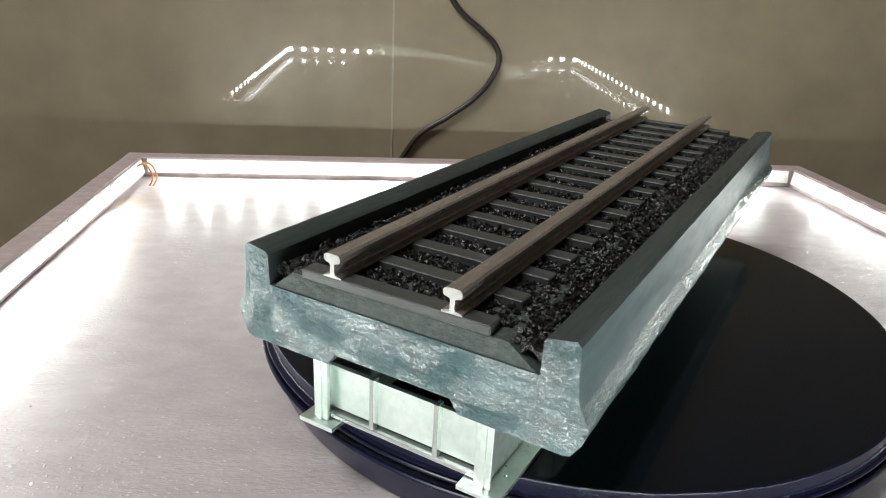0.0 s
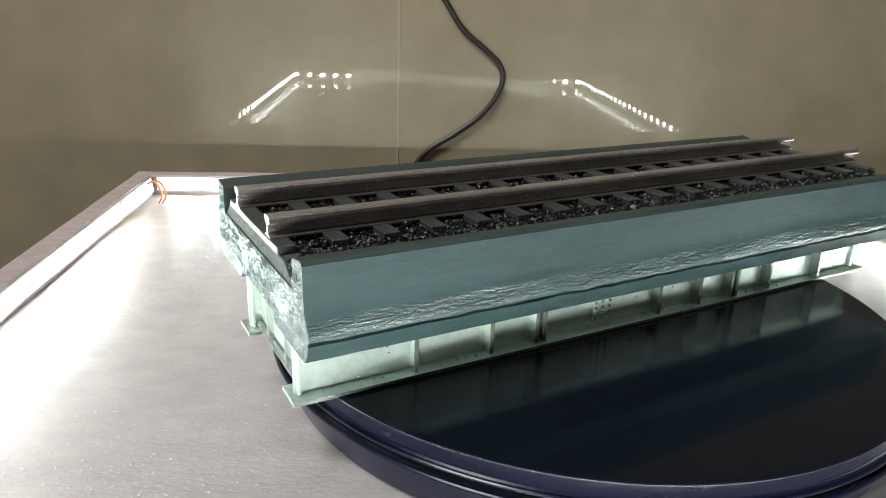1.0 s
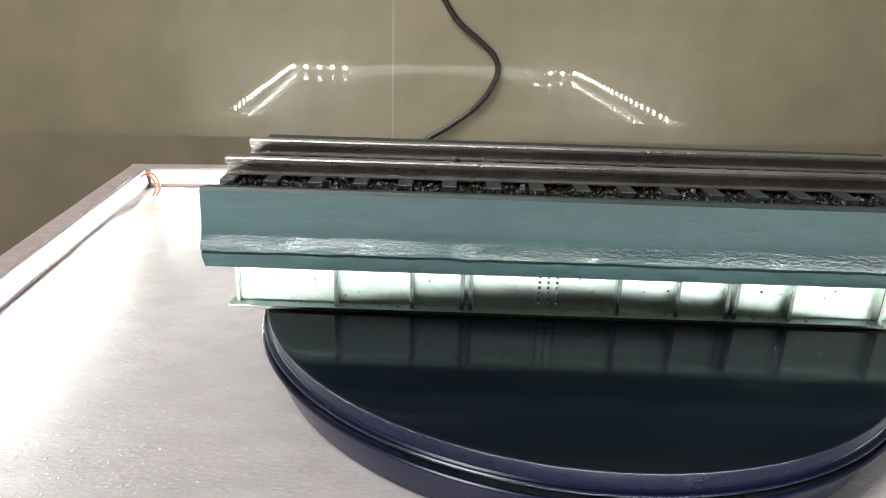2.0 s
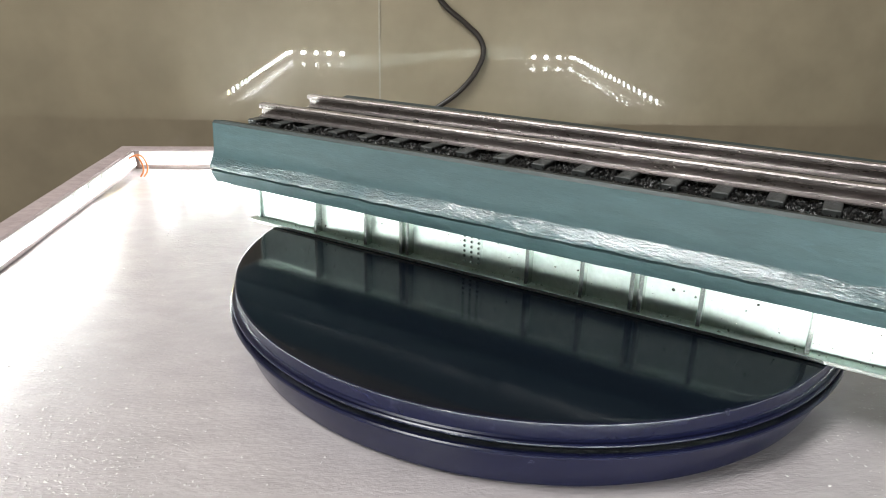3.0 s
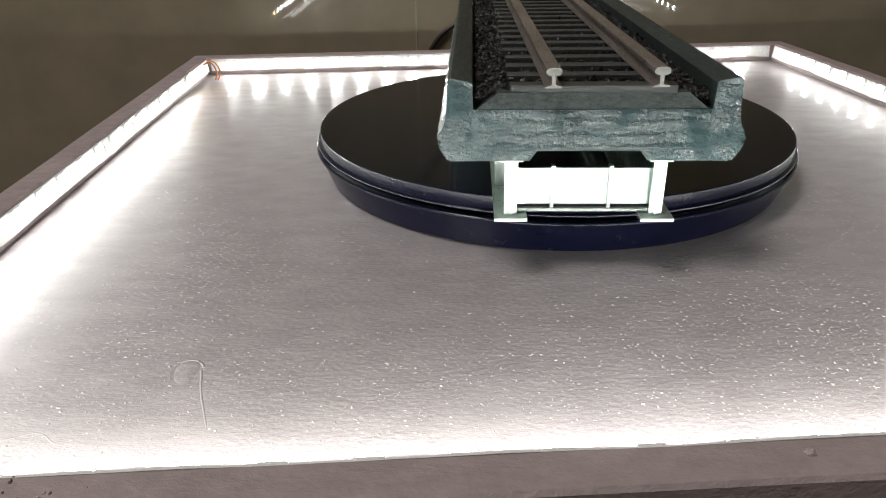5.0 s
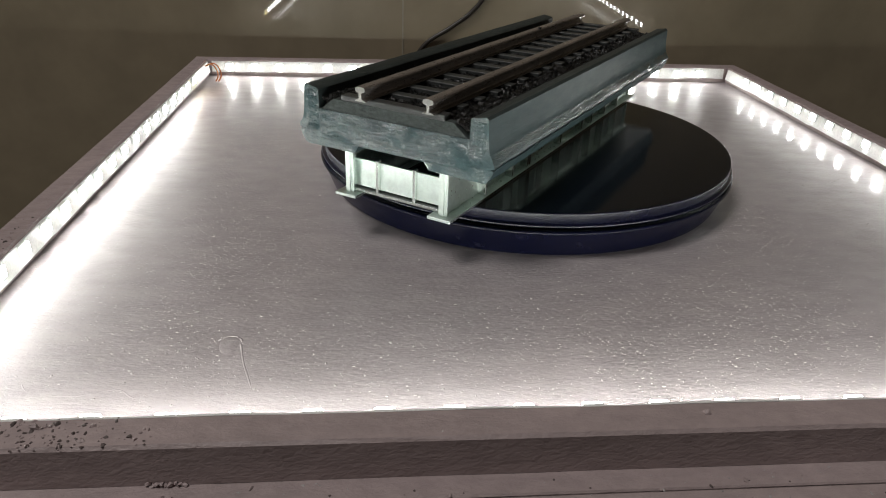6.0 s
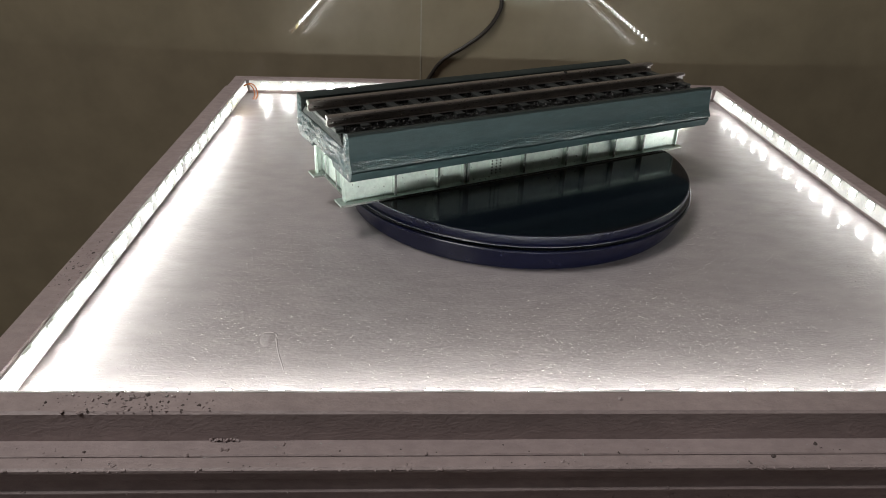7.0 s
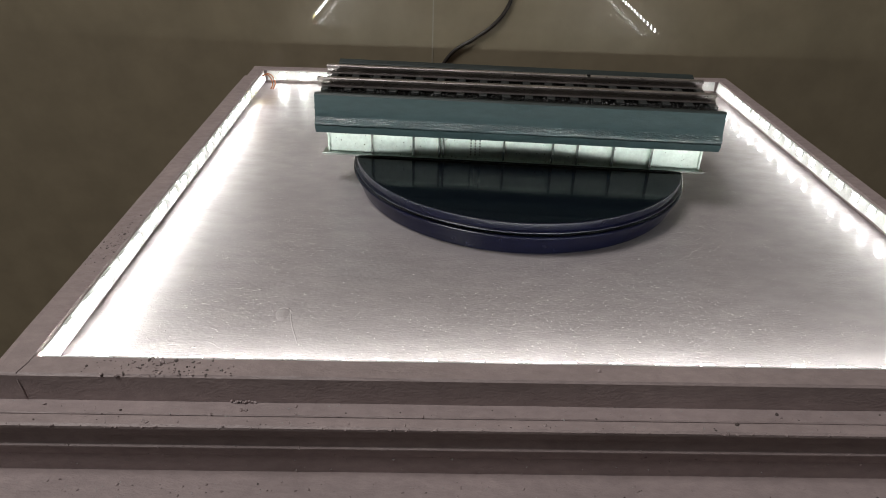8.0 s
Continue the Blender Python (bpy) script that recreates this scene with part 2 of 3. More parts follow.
def room():
    # glossy panel wall, two panels with a thin joint strip
    lo, hi, side, near = -800, 1600, 1500, -2200
    for i, (x0, x1) in enumerate(((-side - 40, -32.7), (-31.9, side + 40))):
        w = link("wall_north" if i else "wall_north_left", boxed(x0, x1, 0, 40, lo, hi), M_WALL)
        w.matrix_world = WALL_POSE
        tagged(w, "glossy beige laminate wall panel behind the display", "wall", kind="structure")
    j = link("trim", boxed(-32.7, -31.9, -0.25, 40, lo, hi), M_JOINT)
    j.matrix_world = WALL_POSE
    tagged(j, "thin pale joint strip between two wall panels", "trim", kind="structure")
    for name, b in (("wall_south", (-side, side, near - 40, near, lo, hi)), ("wall_west", (-side - 40, -side, near - 40, WALL_Y + 40, lo, hi)), ("wall_east", (side, side + 40, near - 40, WALL_Y + 40, lo, hi))):
        tagged(link(name, boxed(*b), M_ROOM), "plain beige plaster room wall", "wall", kind="structure")
    tagged(link("ceiling", boxed(-side - 40, side + 40, near - 40, WALL_Y + 40, hi, hi + 40), M_ROOM), "plain beige ceiling of the room", "ceiling", kind="structure")
    tagged(link("floor", boxed(-side - 40, side + 40, near - 40, WALL_Y + 40, lo - 40, lo), M_BOARDS), "brown wooden floor of the room", "floor", kind="structure")


room()

# ---- display stand ----
IN, OUT, TOP = 121.4, 127.9, 7.0


def ring_profile(pts, wob=0.12):
    """A square frame with the section (distance out, height) on all four sides."""
    bm = bmesh.new()
    n = 24
    for k in range(4):
        rows = []
        for i in range(n + 1):
            s = -1 + 2 * i / n
            ring = []
            for r, z in pts:
                w = wob * noise.noise(Vector((s * 9 + k * 7, r, z)))
                ring.append(bm.verts.new(Matrix.Rotation(k * math.pi / 2, 3, "Z") @ Vector((s * (r + w), -(r + w), z + w * 0.6))))
            rows.append(ring)
        for a, b in zip(rows, rows[1:]):
            for j in range(len(pts) - 1):
                bm.faces.new((a[j], a[j + 1], b[j + 1], b[j]))
    bmesh.ops.remove_doubles(bm, verts=bm.verts, dist=0.15)
    return bm


def ring_frame(inner, outer, z0, z1, bevel):
    return ring_profile([(inner, z0), (inner, z1 - bevel), (inner + bevel, z1), (outer - bevel, z1), (outer, z1 - bevel), (outer, z0)])


def stand():
    root = tagged(new("display_stand"), "square stepped display stand painted in pinkish grey", "display stand")
    part("board", boxed(-IN - 1, IN + 1, -IN - 1, IN + 1, -10, 0), M_FLOOR, root, "brushed pale paint with dust and grain")
    part("rim", ring_frame(IN, OUT, -0.15, TOP, 0.5), M_PLINTH, root)
    part("ledge", ring_frame(IN - 4, 132.0, -3.0, -0.2, 0.25), M_PLINTH, root)
    part("outer_ledge", ring_profile([(132.25, -7.6), (132.25, -0.45), (132.5, -0.25), (135.1, -0.25), (135.6, -0.6), (135.6, -1.2), (135.1, -1.9), (134.3, -4.2), (134.0, -6.6), (134.0, -7.6)]), M_PLINTH, root)
    part("moulding", ring_profile([(120, -16.6), (120, -7.4), (134.1, -7.35), (134.5, -7.5), (134.5, -7.75), (134.2, -8.1), (133.2, -11.0), (132.9, -16.6)]), M_PLINTH, root)
    part("foot_moulding", ring_profile([(120, -40), (120, -16.4), (145, -16.3), (146, -16.8), (146.2, -20), (142, -26), (140, -40)]), M_PLINTH, root)
    # ridge of filler where the front rail meets the side rail
    part("paint_seam", tube_mesh([(-121.5, -IN, TOP - 0.02), (-121.9, -124.5, TOP + 0.02), (-122.6, -OUT + 0.4, TOP - 0.05), (-122.5, -OUT - 0.02, 5.0), (-122.0, -OUT, 2.4), (-121.7, -OUT, -0.2)], 0.22), M_PLINTH, root)
    part("column", boxed(-118, 118, -118, 118, -800, -30), M_PLINTH, root)
    return root


stand()

# ---- lamps ----


def led_strip(k, count, start, pitch, warm_end=False, height=4.9):
    """A tape along one inner side of the rim; its row runs along x in its own space, the chips look to +y."""
    root = tagged(new("led_strip"), "white light strip of small chips glued inside the rim", "light strip", "light strips round the display board")
    root.matrix_basis = pose(0, 0, 0, 0, 0, 90 * k)
    length = IN - 2.0
    bm = bmesh.new()
    n = 60
    rows = []
    for i in range(n + 1):
        x = -length + 2 * length * i / n
        w = 0.6 * noise.noise(Vector((x * 0.05, k * 5, 0))) + 0.3 * noise.noise(Vector((x * 0.2, k * 5, 3)))
        rows.append([bm.verts.new(p) for p in ((x, -IN + 0.5, 1.9 + w), (x, -IN + 1.3 + w * 0.5, 1.9 + w), (x, -IN + 0.55 + w * 0.3, 6.5 + w * 0.4), (x, -IN + 0.15, 6.5 + w * 0.4))])
    for a, b in zip(rows, rows[1:]):
        for j in range(4):
            bm.faces.new((a[j], a[(j + 1) % 4], b[(j + 1) % 4], b[j]))
    part("tape", bm, M_TAPE, root)
    chip = None
    for i in range(count):
        x = start + pitch * i
        mat = M_LED_WARM if warm_end and i == 0 else M_LEDS[k]
        if chip is None or mat is M_LED_WARM or chip.data.materials[1] is not mat:
            bm = boxed(-1.7, 1.7, -0.45, 0.1, -1.4, 1.4, bevel=0.15)
            box(bm, -1.6, 1.6, 0.1, 0.9, -1.35, 1.35, bevel=0.3, mat=1)
            bm.normal_update()
            for f in bm.faces:
                y = f.calc_center_median().y
                f.material_index = 1 if f.normal.y > 0.4 and y > 0.6 else 2 if y > 0.15 else 0
            chip = part("led", bm, [M_TAPE, mat, M_LED_GLARE[k]], root, at=(x, -IN + 1.1, height))
        else:
            ob = new("led", chip.data)
            ob.parent = root
            ob.location = Vector((x, -IN + 1.1, height)) * 0.001
    return root


# front, right, back and left sides of the board
led_strip(0, 23, -118.6, 10.78, height=4.8)
led_strip(1, 20, -109.2, 10.93, height=5.4)
led_strip(2, 21, -107.2, 10.93, height=4.2)
led_strip(3, 19, -89.4, 10.93, warm_end=True, height=5.2)

# ---- turntable ----


def turntable():
    root = tagged(new("turntable"), "round dark navy plastic turntable with glossy black top", "turntable")
    root.location = Vector((-0.45, -1.1, 0)) * 0.001
    base = lathe([(0, 0.2), (57.0, 0.2), (58.0, 0.5), (60.4, 6.6), (60.5, 6.95), (60.85, 7.05), (61.03, 7.25), (61.0, 7.5), (60.8, 7.68), (60.5, 7.74), (59.9, 7.6), (58.9, 7.55), (58.4, 7.2), (0, 7.2)])
    smooth_by_angle(part("base", base, M_PLASTIC, root))
    top = lathe([(0, 7.35), (58.3, 7.35), (58.6, 8.6), (60.0, 8.62), (60.5, 8.72), (60.62, 8.9), (60.58, 9.1), (60.4, 9.25), (60.05, 9.3), (59.75, 9.5), (59.8, 11.7), (59.74, 11.9), (59.6, 11.98), (59.35, 12.0), (58.4, 12.0), (0, 12.0)], 200)
    platter = part("platter", top, [M_PLASTIC, M_PLATTER], root, "glossy black top disc")
    smooth_by_angle(platter)
    for p in platter.data.polygons:
        if max((platter.data.vertices[i].co.xy.length for i in p.vertices)) < 0.0595:
            p.material_index = 1
    return root, platter


TABLE, PLATTER = turntable()

# ---- model bridge ----
UC, VC = 2.6, -1.05  # its middle, off the turntable's axis
BOT = 11.05
LIFT = 1.0  # the whole model stands this much higher, on the platter


def bridge():
    root = tagged(new("model_bridge"), "model railway bridge with blue-grey deck on pale plate girders", "model bridge")
    half = 68.5
    # deck: section across, from the soffit round the outside
    side = [(8.6, 24.0), (9.8, 22.3), (23.0, 22.2), (23.8, 22.5), (24.95, 24.5), (25.2, 25.3), (24.6, 25.6), (25.35, 25.85), (25.4, 26.3), (25.2, 26.9), (24.75, 27.6), (24.3, 28.4), (23.95, 29.6), (23.75, 31.2), (23.55, 35.6), (23.0, 36.15), (19.9, 35.6), (19.5, 35.2), (19.4, 31.0)]
    prof = [(y, z) for y, z in side] + [(-y, z) for y, z in reversed(side)]
    deck = part("deck", extrude_profile([(y + VC, z) for y, z in prof], UC - half, UC + half, 90, lambda j: 0.24 if 4 <= min(j, 37 - j) <= 11 else 0.07, 0.3, end_mat=2), [M_DECK, M_DECK_DARK, M_DECK_END, M_DECK_EDGE], root, "blue-grey brush-painted deck with raised edge walls")
    smooth_by_angle(deck, 38)
    # darker tone on wall tops and inner faces, ridged paint on the lower flare
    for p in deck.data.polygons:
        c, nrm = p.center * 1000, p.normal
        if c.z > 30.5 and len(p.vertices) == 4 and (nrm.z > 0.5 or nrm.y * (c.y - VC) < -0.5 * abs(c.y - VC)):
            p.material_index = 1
        elif len(p.vertices) == 4 and 25.6 < c.z < 28.9 and abs(c.y - VC) > 23.5:
            p.material_index = 3
    # crinkled paint on the cut ends
    for e in (-1, 1):
        bm = bmesh.new()
        for y0, y1, z0, z1 in ((-19.3, 19.3, 24.0, 30.9), (-23.1, -19.55, 25.2, 35.0), (19.55, 23.1, 25.2, 35.0)):
            ny, nz = int((y1 - y0) / 0.3), int((z1 - z0) / 0.22)
            grid = []
            for i in range(ny + 1):
                col = []
                for j in range(nz + 1):
                    y, z = y0 + (y1 - y0) * i / ny, z0 + (z1 - z0) * j / nz
                    rim = min(i, ny - i, j, nz - j) / 3
                    course = math.sin(z * 2.9 + 1.8 * noise.noise(Vector((y * 0.1, e, 0))) + 0.6 * noise.noise(Vector((y * 0.5, z * 0.4, 3))))
                    h = 0.3 + 0.42 * noise.fractal(Vector((y * 0.3, z * 0.8, e * 9 + y0)), 0.9, 2.0, 5) + (0.2 if e > 0 else 0.1) * course
                    col.append(bm.verts.new((UC + e * (half + max(-0.15, min(1, rim) * h)), y + VC, z)))
                grid.append(col)
            for i in range(ny):
                for j in range(nz):
                    bm.faces.new((grid[i][j], grid[i + 1][j], grid[i + 1][j + 1], grid[i][j + 1])).smooth = True
        part("end_coat", bm, M_DECK_END, deck, "crinkled blue-grey paint on the cut end")
    # bed under the track
    bed = [(-18.8, 31.02), (-15.4, 33.7), (15.4, 33.7), (18.8, 31.02)]
    part("trackbed", extrude_profile([(y + VC, z) for y, z in bed], UC - half + 0.2, UC + half - 0.2, 40, 0.1), M_BED, root)
    # sleepers
    sl = None
    for i in range(18):
        u = -64.7 + 7.9 * i
        loc = (u, VC + random.uniform(-0.25, 0.25), 34.2)
        if sl is None:
            sl = part("sleeper", boxed(-1.35, 1.35, -13.4, 13.4, -0.55, 0.75, bevel=0.15), M_SLEEPER, root, at=loc)
            ob = sl
        else:
            ob = new("sleeper", sl.data)
            ob.parent = root
            ob.location = Vector(loc) * 0.001
        ob.rotation_euler.z = random.uniform(-0.012, 0.012)
    # rails, laid a little askew on the deck
    TRACK = Matrix.Translation((0, -0.0001, 0)) @ Matrix.Rotation(0.012, 4, "Z")
    rail = [(-1.35, 0), (-1.35, 0.22), (-0.42, 0.45), (-0.33, 0.7), (-0.33, 1.85), (-1.1, 2.1), (-1.25, 2.4), (-1.2, 2.85), (-0.9, 3.12), (0, 3.2), (0.9, 3.12), (1.2, 2.85), (1.25, 2.4), (1.1, 2.1), (0.33, 1.85), (0.33, 0.7), (0.42, 0.45), (1.35, 0.22), (1.35, 0)]
    for s in (-1, 1):
        r = part("rail", extrude_profile([(y + s * 8.45, z + 34.9) for y, z in rail], UC - half - 0.1, UC + half + 1.6, 60, 0.05, 0.1, end_mat=1), [M_RAIL, M_RAIL_END], root)
        r.matrix_basis = TRACK
    # a dark lump of glue on one rail head
    bm = bmesh.new()
    bmesh.ops.create_icosphere(bm, subdivisions=3, radius=1.0)
    for v in bm.verts:
        w = 1 + 0.25 * noise.noise(v.co * 1.7)
        v.co = Vector((v.co.x * 0.75 * w - 24.0, v.co.y * 0.55 * w - 7.6, v.co.z * 0.45 * w + 38.15))
    lump = part("glue_lump", bm, M_BALLAST, root, "small black lump of glue on the rail head")
    lump.matrix_basis = TRACK
    # ballast
    rng = np.random.default_rng(3)
    n = 20000
    u, v = rng.uniform(UC - half + 0.6, UC + half - 0.6, n), rng.uniform(-19.0, 19.0, n)
    z = np.interp(np.abs(v), [0, 13, 15, 19], [33.8, 33.85, 33.7, 33.1]) + rng.normal(0, 0.25, n)
    keep = (np.abs(u - UC) < half - 3.0) | (np.abs(v) > 15.5)
    ob = grains("ballast", np.stack([u, v + VC, z], -1)[keep], rng.uniform(0.2, 0.45, n)[keep], M_BALLAST, rng, parent=root)
    tagged(ob, "glossy black crushed ballast", kind="stuff")
    shoulder = [(-19.3, 31.1), (-19.3, 32.6), (-15.0, 33.4), (15.0, 33.75), (19.3, 32.3), (19.3, 31.1)]
    part("ballast_bed", extrude_profile([(y + VC, z) for y, z in shoulder], UC - half + 2.2, UC + half - 2.2, 40, 0.15), M_BALLAST, root)
    # girders
    gh = 67.0
    right = [-45.4, -31.4, -22.2, -20.6, 6.5, 17.3, 26.5, 28.1, 38.2, 54.9]
    left = [53.1, 38.2, 28.9, 27.5, 5.8, -11.5, -20.2, -32.8, -46.3]
    for s, ribs, patch in ((-1, right, -6.3), (1, left, 16.0)):
        o = VC + s * 12.7  # web
        g = part("girder", boxed(UC - gh, UC + gh, o - 0.35, o + 0.35, BOT + 0.7, 22.15), M_GIRDER, root, "pale painted plate girder with upright ribs")
        foot = part("bottom_flange", boxed(UC - gh - 0.9, UC + gh + 1.6, o - 2.9, o + 2.9, BOT + 0.02, BOT + 0.7, bevel=0.06), [M_GIRDER, M_POLISHED], g)
        for p in foot.data.polygons:
            p.material_index = int(abs(p.normal.y) > 0.9)
        part("top_flange", boxed(UC - gh, UC + gh, o - 2.0, o + 2.0, 21.5, 22.2, bevel=0.1), M_GIRDER, g)
        rib = None
        for r in ribs:
            y = o + s * 1.3
            if rib is None:
                rib = part("rib", boxed(-0.4, 0.4, -1.1, 1.1, BOT + 0.7, 21.5, bevel=0.1), M_POLISHED, g, at=(r, y, 0))
            else:
                ob = new("rib", rib.data)
                ob.parent = g
                ob.location = Vector((r, y, 0)) * 0.001
        for e in (-1, 1):
            part("end_plate", boxed(-0.3, 0.3, -1.15, 1.15, BOT + 0.7, 21.5, bevel=0.08), M_GIRDER, g, at=(UC + e * (gh - 0.6), o, 0))
        # riveted joint plate
        bm = boxed(patch - 2.3, patch + 2.3, o + s * 0.35 - 0.2, o + s * 0.35 + 0.2, BOT + 1.2, 21.3, bevel=0.08)
        for cu in (-1.6, 0, 1.6):
            for i in range(9):
                m = Matrix.Translation((patch + cu, o + s * 0.55, BOT + 1.9 + i * 1.08))
                bmesh.ops.create_uvsphere(bm, u_segments=8, v_segments=5, radius=0.36, matrix=m)
        plate = part("joint_plate", bm, [M_GIRDER, M_POLISHED], g)
        for p in plate.data.polygons[6:]:
            p.material_index = int(p.area < 3e-7)
        # beads of glue and paint on the web and along its foot
        gr = np.random.default_rng(20 + s)
        k = 190
        gx, gz = gr.uniform(UC - gh + 3, UC + gh - 3, k), gr.uniform(BOT + 1, 20.5, k)
        gx[:70], gz[:70] = gr.uniform(UC - gh + 3, UC + gh - 3, 70), BOT + 0.78
        gy = np.full(k, o + s * 0.4)
        gy[:70] += s * gr.uniform(0, 1.6, 70)
        tagged(grains("glue_beads", np.stack([gx, gy, gz], -1), 0.08 + 0.2 * gr.random(k) ** 3, M_POLISHED, gr, parent=g), "tiny beads of dried glue", kind="stuff")
    # cross frames at both ends
    for e in (-1, 1):
        x = UC + e * (gh - 2.4)
        f = part("end_frame", boxed(x - 0.35, x + 0.35, VC - 12.6, VC + 12.6, BOT + 2.05, 19.7), M_GIRDER, root)
        part("bottom_bar", boxed(x - 0.6, x + 1.4 if e > 0 else x + 0.6, VC - 12.4, VC + 12.4, BOT + 0.9, BOT + 1.6, bevel=0.1) if e > 0 else boxed(x - 1.4, x + 0.6, VC - 12.4, VC + 12.4, BOT + 0.9, BOT + 1.6, bevel=0.1), M_POLISHED, f)
        for v in (-5.4, 4.6):
            part("stiffener", boxed(min(x, x + e * 1.4), max(x, x + e * 1.4), VC + v - 0.35, VC + v + 0.35, BOT + 1.6, 20.5, bevel=0.08), M_POLISHED, f)
    return root


BRIDGE = bridge()

# ---- cable, wires ----
cable = tube([(-46, -1.2, 118), (-27, -1.2, 88), (-12.6, -1.2, 68.4), (-5.4, -1.2, 58.3), (5.7, -1.2, 49.2), (10.7, -1.2, 44.4), (12.5, -1.2, 39), (10.5, -1.2, 32), (3.7, -1.2, 22.8), (-7, -1.2, 14.5), (-19.8, -1.2, 6), (-26, -1.2, -2.2), (-32, -1.4, -14), (-38, -6, -60), (-40, -8, -400), (-40, -16, -798)], 1.15, "cable", M_CABLE)
cable.matrix_world = WALL_POSE
tagged(cable, "thin black power cable hanging against the wall", "cable")
for d in (0, 1.1):
    w = tube([(-120.2, 112.5 + d, 6.0), (-117.5 + d, 111 + d, 7.2), (-115.2 + d, 109.6 + d, 5.4), (-114.6 + d, 108.8 + d, 2.4), (-115.6 + d, 108.5, 0.35)], 0.28, "wire", M_WIRE)
    tagged(w, "short orange connecting wire in the rim's corner", "wire", "strip wires")

# ---- dust and blemishes on the paint ----
rng = np.random.default_rng(11)
n = 13000
px, py = rng.uniform(-116, 116, n), rng.uniform(-118, 112, n)
for lo, hi, cx, cy, sx, sy in ((0, 3000, -79, -60, 13, 17), (3000, 6000, 30, -96, 34, 11), (6000, 7300, -32, -99, 26, 9), (7300, 8000, 85, 20, 14, 40), (8000, 8900, 25, -82, 18, 8), (8900, 9700, -84, -92, 14, 10), (9700, 10900, 62, -44, 13, 14)):
    px[lo:hi], py[lo:hi] = rng.normal(cx, sx, hi - lo), rng.normal(cy, sy, hi - lo)
keep = (rng.random(n) < np.where(py < -70, 0.7, 1.0)) & (np.hypot(px, py) > 63) & (np.abs(px) < 118) & (np.abs(py) < 118)
spots = np.stack([px, py, 0 * px + 0.02], -1)[keep]
m = 900
ledge = rng.choice(3, m)
low = np.stack([rng.uniform(-128, 128, m), -np.choose(ledge, [rng.uniform(128.3, 135, m), rng.uniform(133.0, 133.4, m), rng.uniform(136, 145, m)]), np.choose(ledge, [-0.2, rng.uniform(-16, -8, m), -16.3])], -1)
spots = np.concatenate([spots, low])
ob = grains("dust_specks", spots, 0.08 + 0.19 * rng.random(len(spots)) ** 4.5, M_SPECK, rng, flat=0.38)
tagged(ob, "pale dust and paint specks on the stand", "dust", kind="stuff")
n = 250
px, py, pz = rng.normal(-91, 7.5, n), -IN - rng.uniform(0.2, 6.6, n), np.full(n, TOP)
side = 80
px[:side], py[:side] = rng.uniform(-127.5, -122.2, side), rng.normal(-68, 9, side)
m = 190
px = np.concatenate([px, rng.uniform(-130, 130, m)])
step = rng.choice([1, 3], m)
py = np.concatenate([py, np.select([step == 1, step == 2, step == 3], [rng.uniform(-135, -129, m), rng.uniform(-136.5, -136.0, m), rng.uniform(-144, -135.5, m)])])
pz = np.concatenate([pz, np.select([step == 1, step == 2, step == 3], [-0.2, -7.5, -16.3])])
n += m
px, py = np.append(px, [5.7, -74, -73, 10.2, -130, -92]), np.append(py, [-124.1, -130.5, -130.6, -131, -128, -123.5])
pz = np.append(pz, [7, -0.2, -0.2, -0.2, 7.0, 7]) + 0.02
size = np.append(0.13 + 0.34 * rng.random(n) ** 3, [0.6, 0.7, 0.6, 0.5, 0.1, 0.75])
pale = rng.random(len(px)) < 0.6
ob = grains("grit", np.stack([px, py, pz], -1)[~pale], size[~pale], M_GRIT, rng, flat=0.6)
tagged(ob, "dark crumbs of grit on the stand's rim", "grit", kind="stuff")
# lumps under the paint: on the rim, along the lips of the mouldings and on their faces
m = 620
row = rng.choice(4, m, p=[0.3, 0.25, 0.25, 0.2])
lx = rng.uniform(-128, 128, m)
ly = -np.choose(row, [rng.uniform(135.3, 135.7, m), rng.uniform(134.0, 134.5, m), rng.uniform(133.0, 133.6, m), rng.uniform(136, 145, m)])
lz = np.choose(row, [rng.uniform(-0.9, -0.4, m), rng.uniform(-7.7, -7.3, m), rng.uniform(-12, -8.5, m), np.full(m, -16.25)])
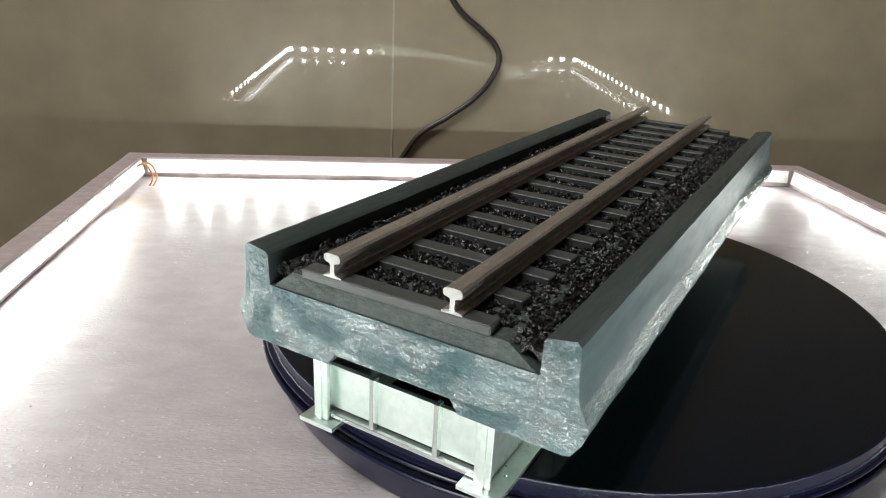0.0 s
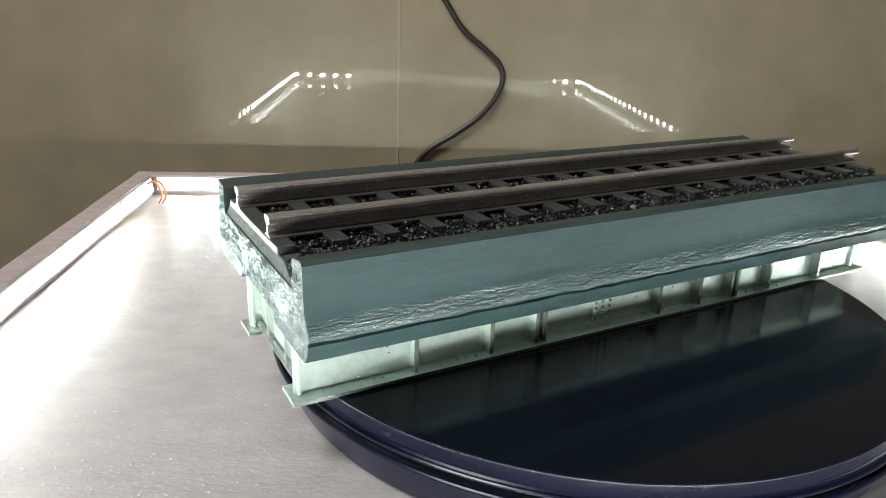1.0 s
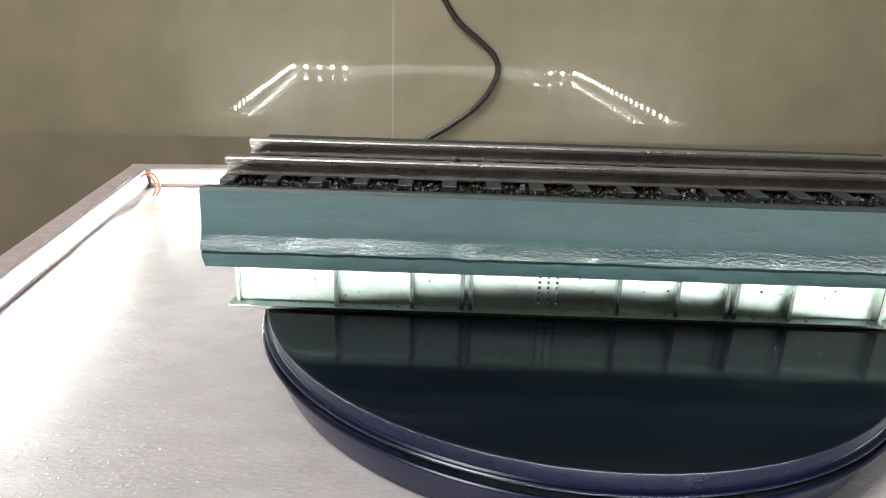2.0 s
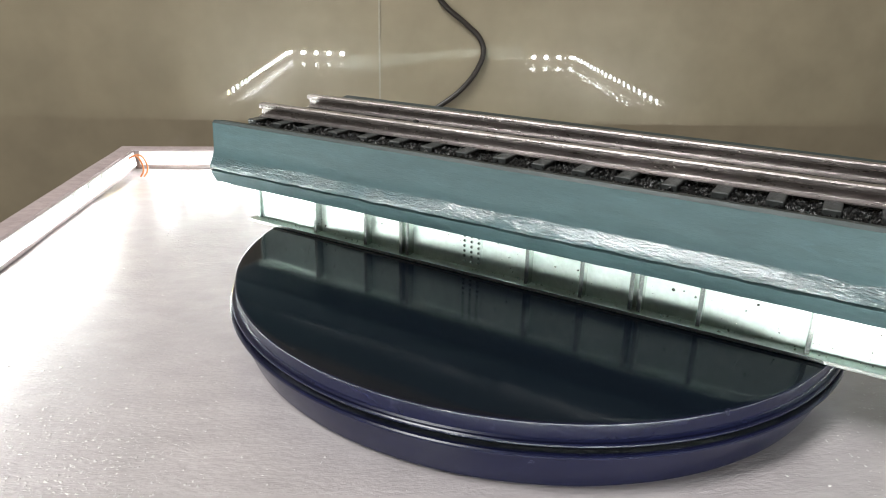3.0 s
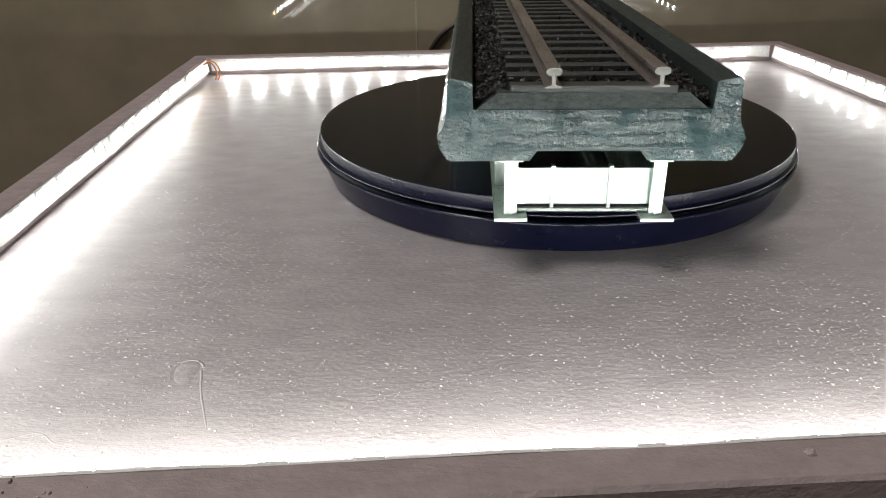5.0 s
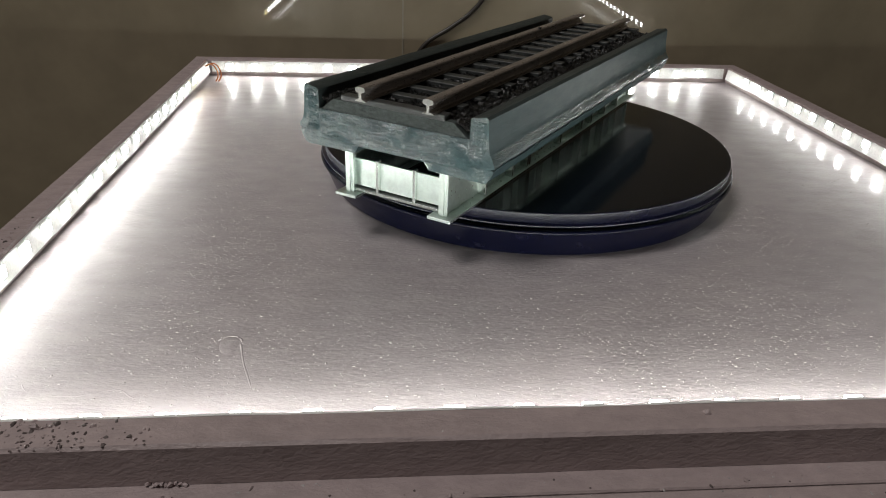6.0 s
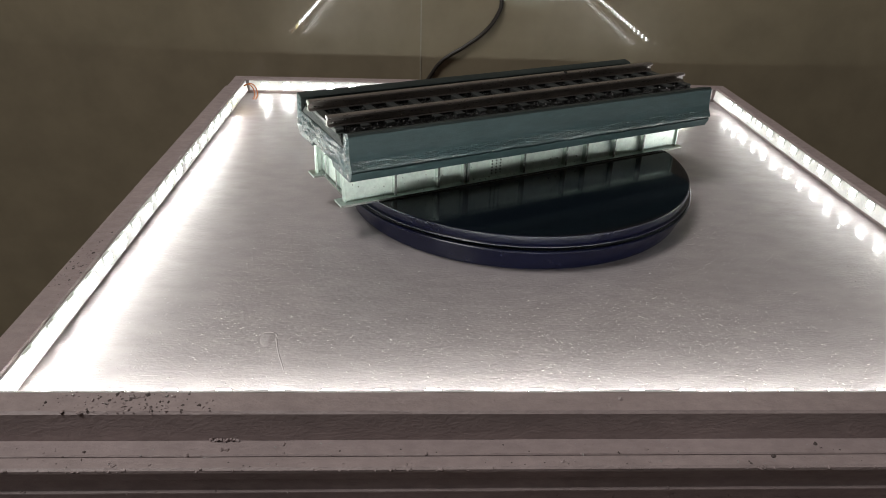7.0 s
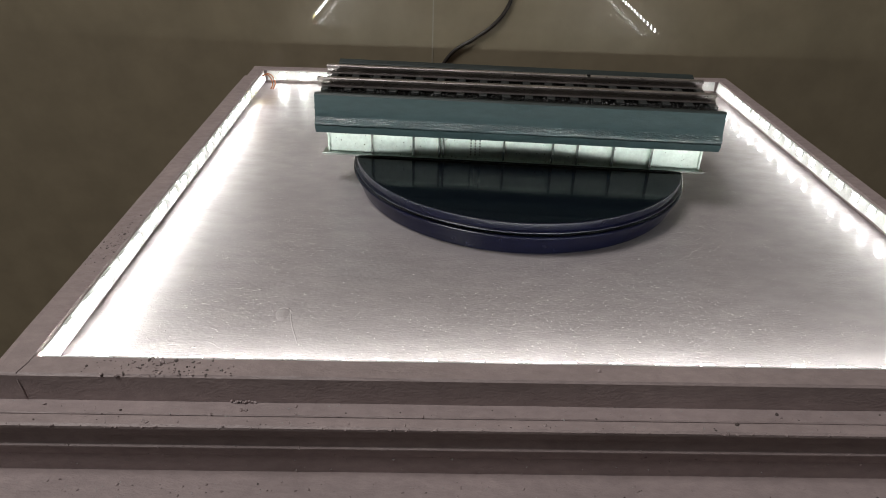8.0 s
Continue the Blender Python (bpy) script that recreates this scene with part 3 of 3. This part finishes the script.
# a long scab on the rim's face
cx = np.linspace(-76.5, -71.5, 9)
lx, ly, lz = np.append(lx, cx), np.append(ly, np.full(9, -OUT - 0.2)), np.append(lz, 0.2 + 0.12 * np.sin(cx * 3))
lumps = np.concatenate([np.stack([lx, ly, lz], -1), np.stack([px, py, pz], -1)[pale]])
size = np.concatenate([0.1 + 0.3 * rng.random(m) ** 3, np.full(9, 0.42), size[pale]])
ob = grains("paint_lumps", lumps, size, M_PLINTH, rng, flat=0.75)
tagged(ob, "small lumps under the pinkish grey paint", "paint lumps", kind="stuff")


def blister():
    """A raised paint drop with its run, and thin creases in the paint."""
    root = tagged(new("paint_blister"), "dried paint drop with a thin run on the board", "paint drop")
    bm = bmesh.new()
    bmesh.ops.create_uvsphere(bm, u_segments=32, v_segments=16, radius=1.0)
    for v in bm.verts:
        v.co = Vector((v.co.x * 2.2, v.co.y * (2.4 if v.co.y > 0 else 5.0), v.co.z * 0.34))
    for f in bm.faces:
        f.smooth = True
    part("drop", bm, M_FLOOR, root, at=(-71.9, -92.6, -0.2))
    arch = [(-71.9 + 2.3 * math.cos(a), -93.0 + 2.5 * math.sin(a), -0.06 - 0.12 * (abs(a - 1.5) > 1.3)) for a in [0.15 * k for k in range(22)]]
    part("drop_rim", tube_mesh([(x, y, z - 0.1) for x, y, z in arch], 0.26, 8), M_FLOOR, root)
    for name, pts, r in (("run", ((-69.7, -93.4, -0.2), (-68.3, -99, -0.24), (-66.4, -104.5, -0.25), (-64.6, -110, -0.36)), 0.3), ("crease", ((-105, -102.5, -0.25), (-103.3, -105.2, -0.16), (-102, -106.5, -0.25)), 0.2), ("crease", ((-99.5, -106.6, -0.26), (-97.5, -107.4, -0.17), (-92, -107.2, -0.18), (-87.9, -106.1, -0.15), (-84.5, -108.4, -0.17), (-80.7, -109.2, -0.26)), 0.2)):
        tube(pts, r, name, M_FLOOR, root)


blister()


def motions():
    times = [0.25 * i for i in range(33)]
    turn = [TURN_AT + TURN_RATE * (t - 2.1) for t in times]
    walk(BRIDGE, [(t, pose(0, 0, LIFT / 1000, 0, 0, a)) for t, a in zip(times, turn)])
    walk(PLATTER, [(t, pose(0, 0, 0, 0, 0, a)) for t, a in zip(times, turn)])


motions()
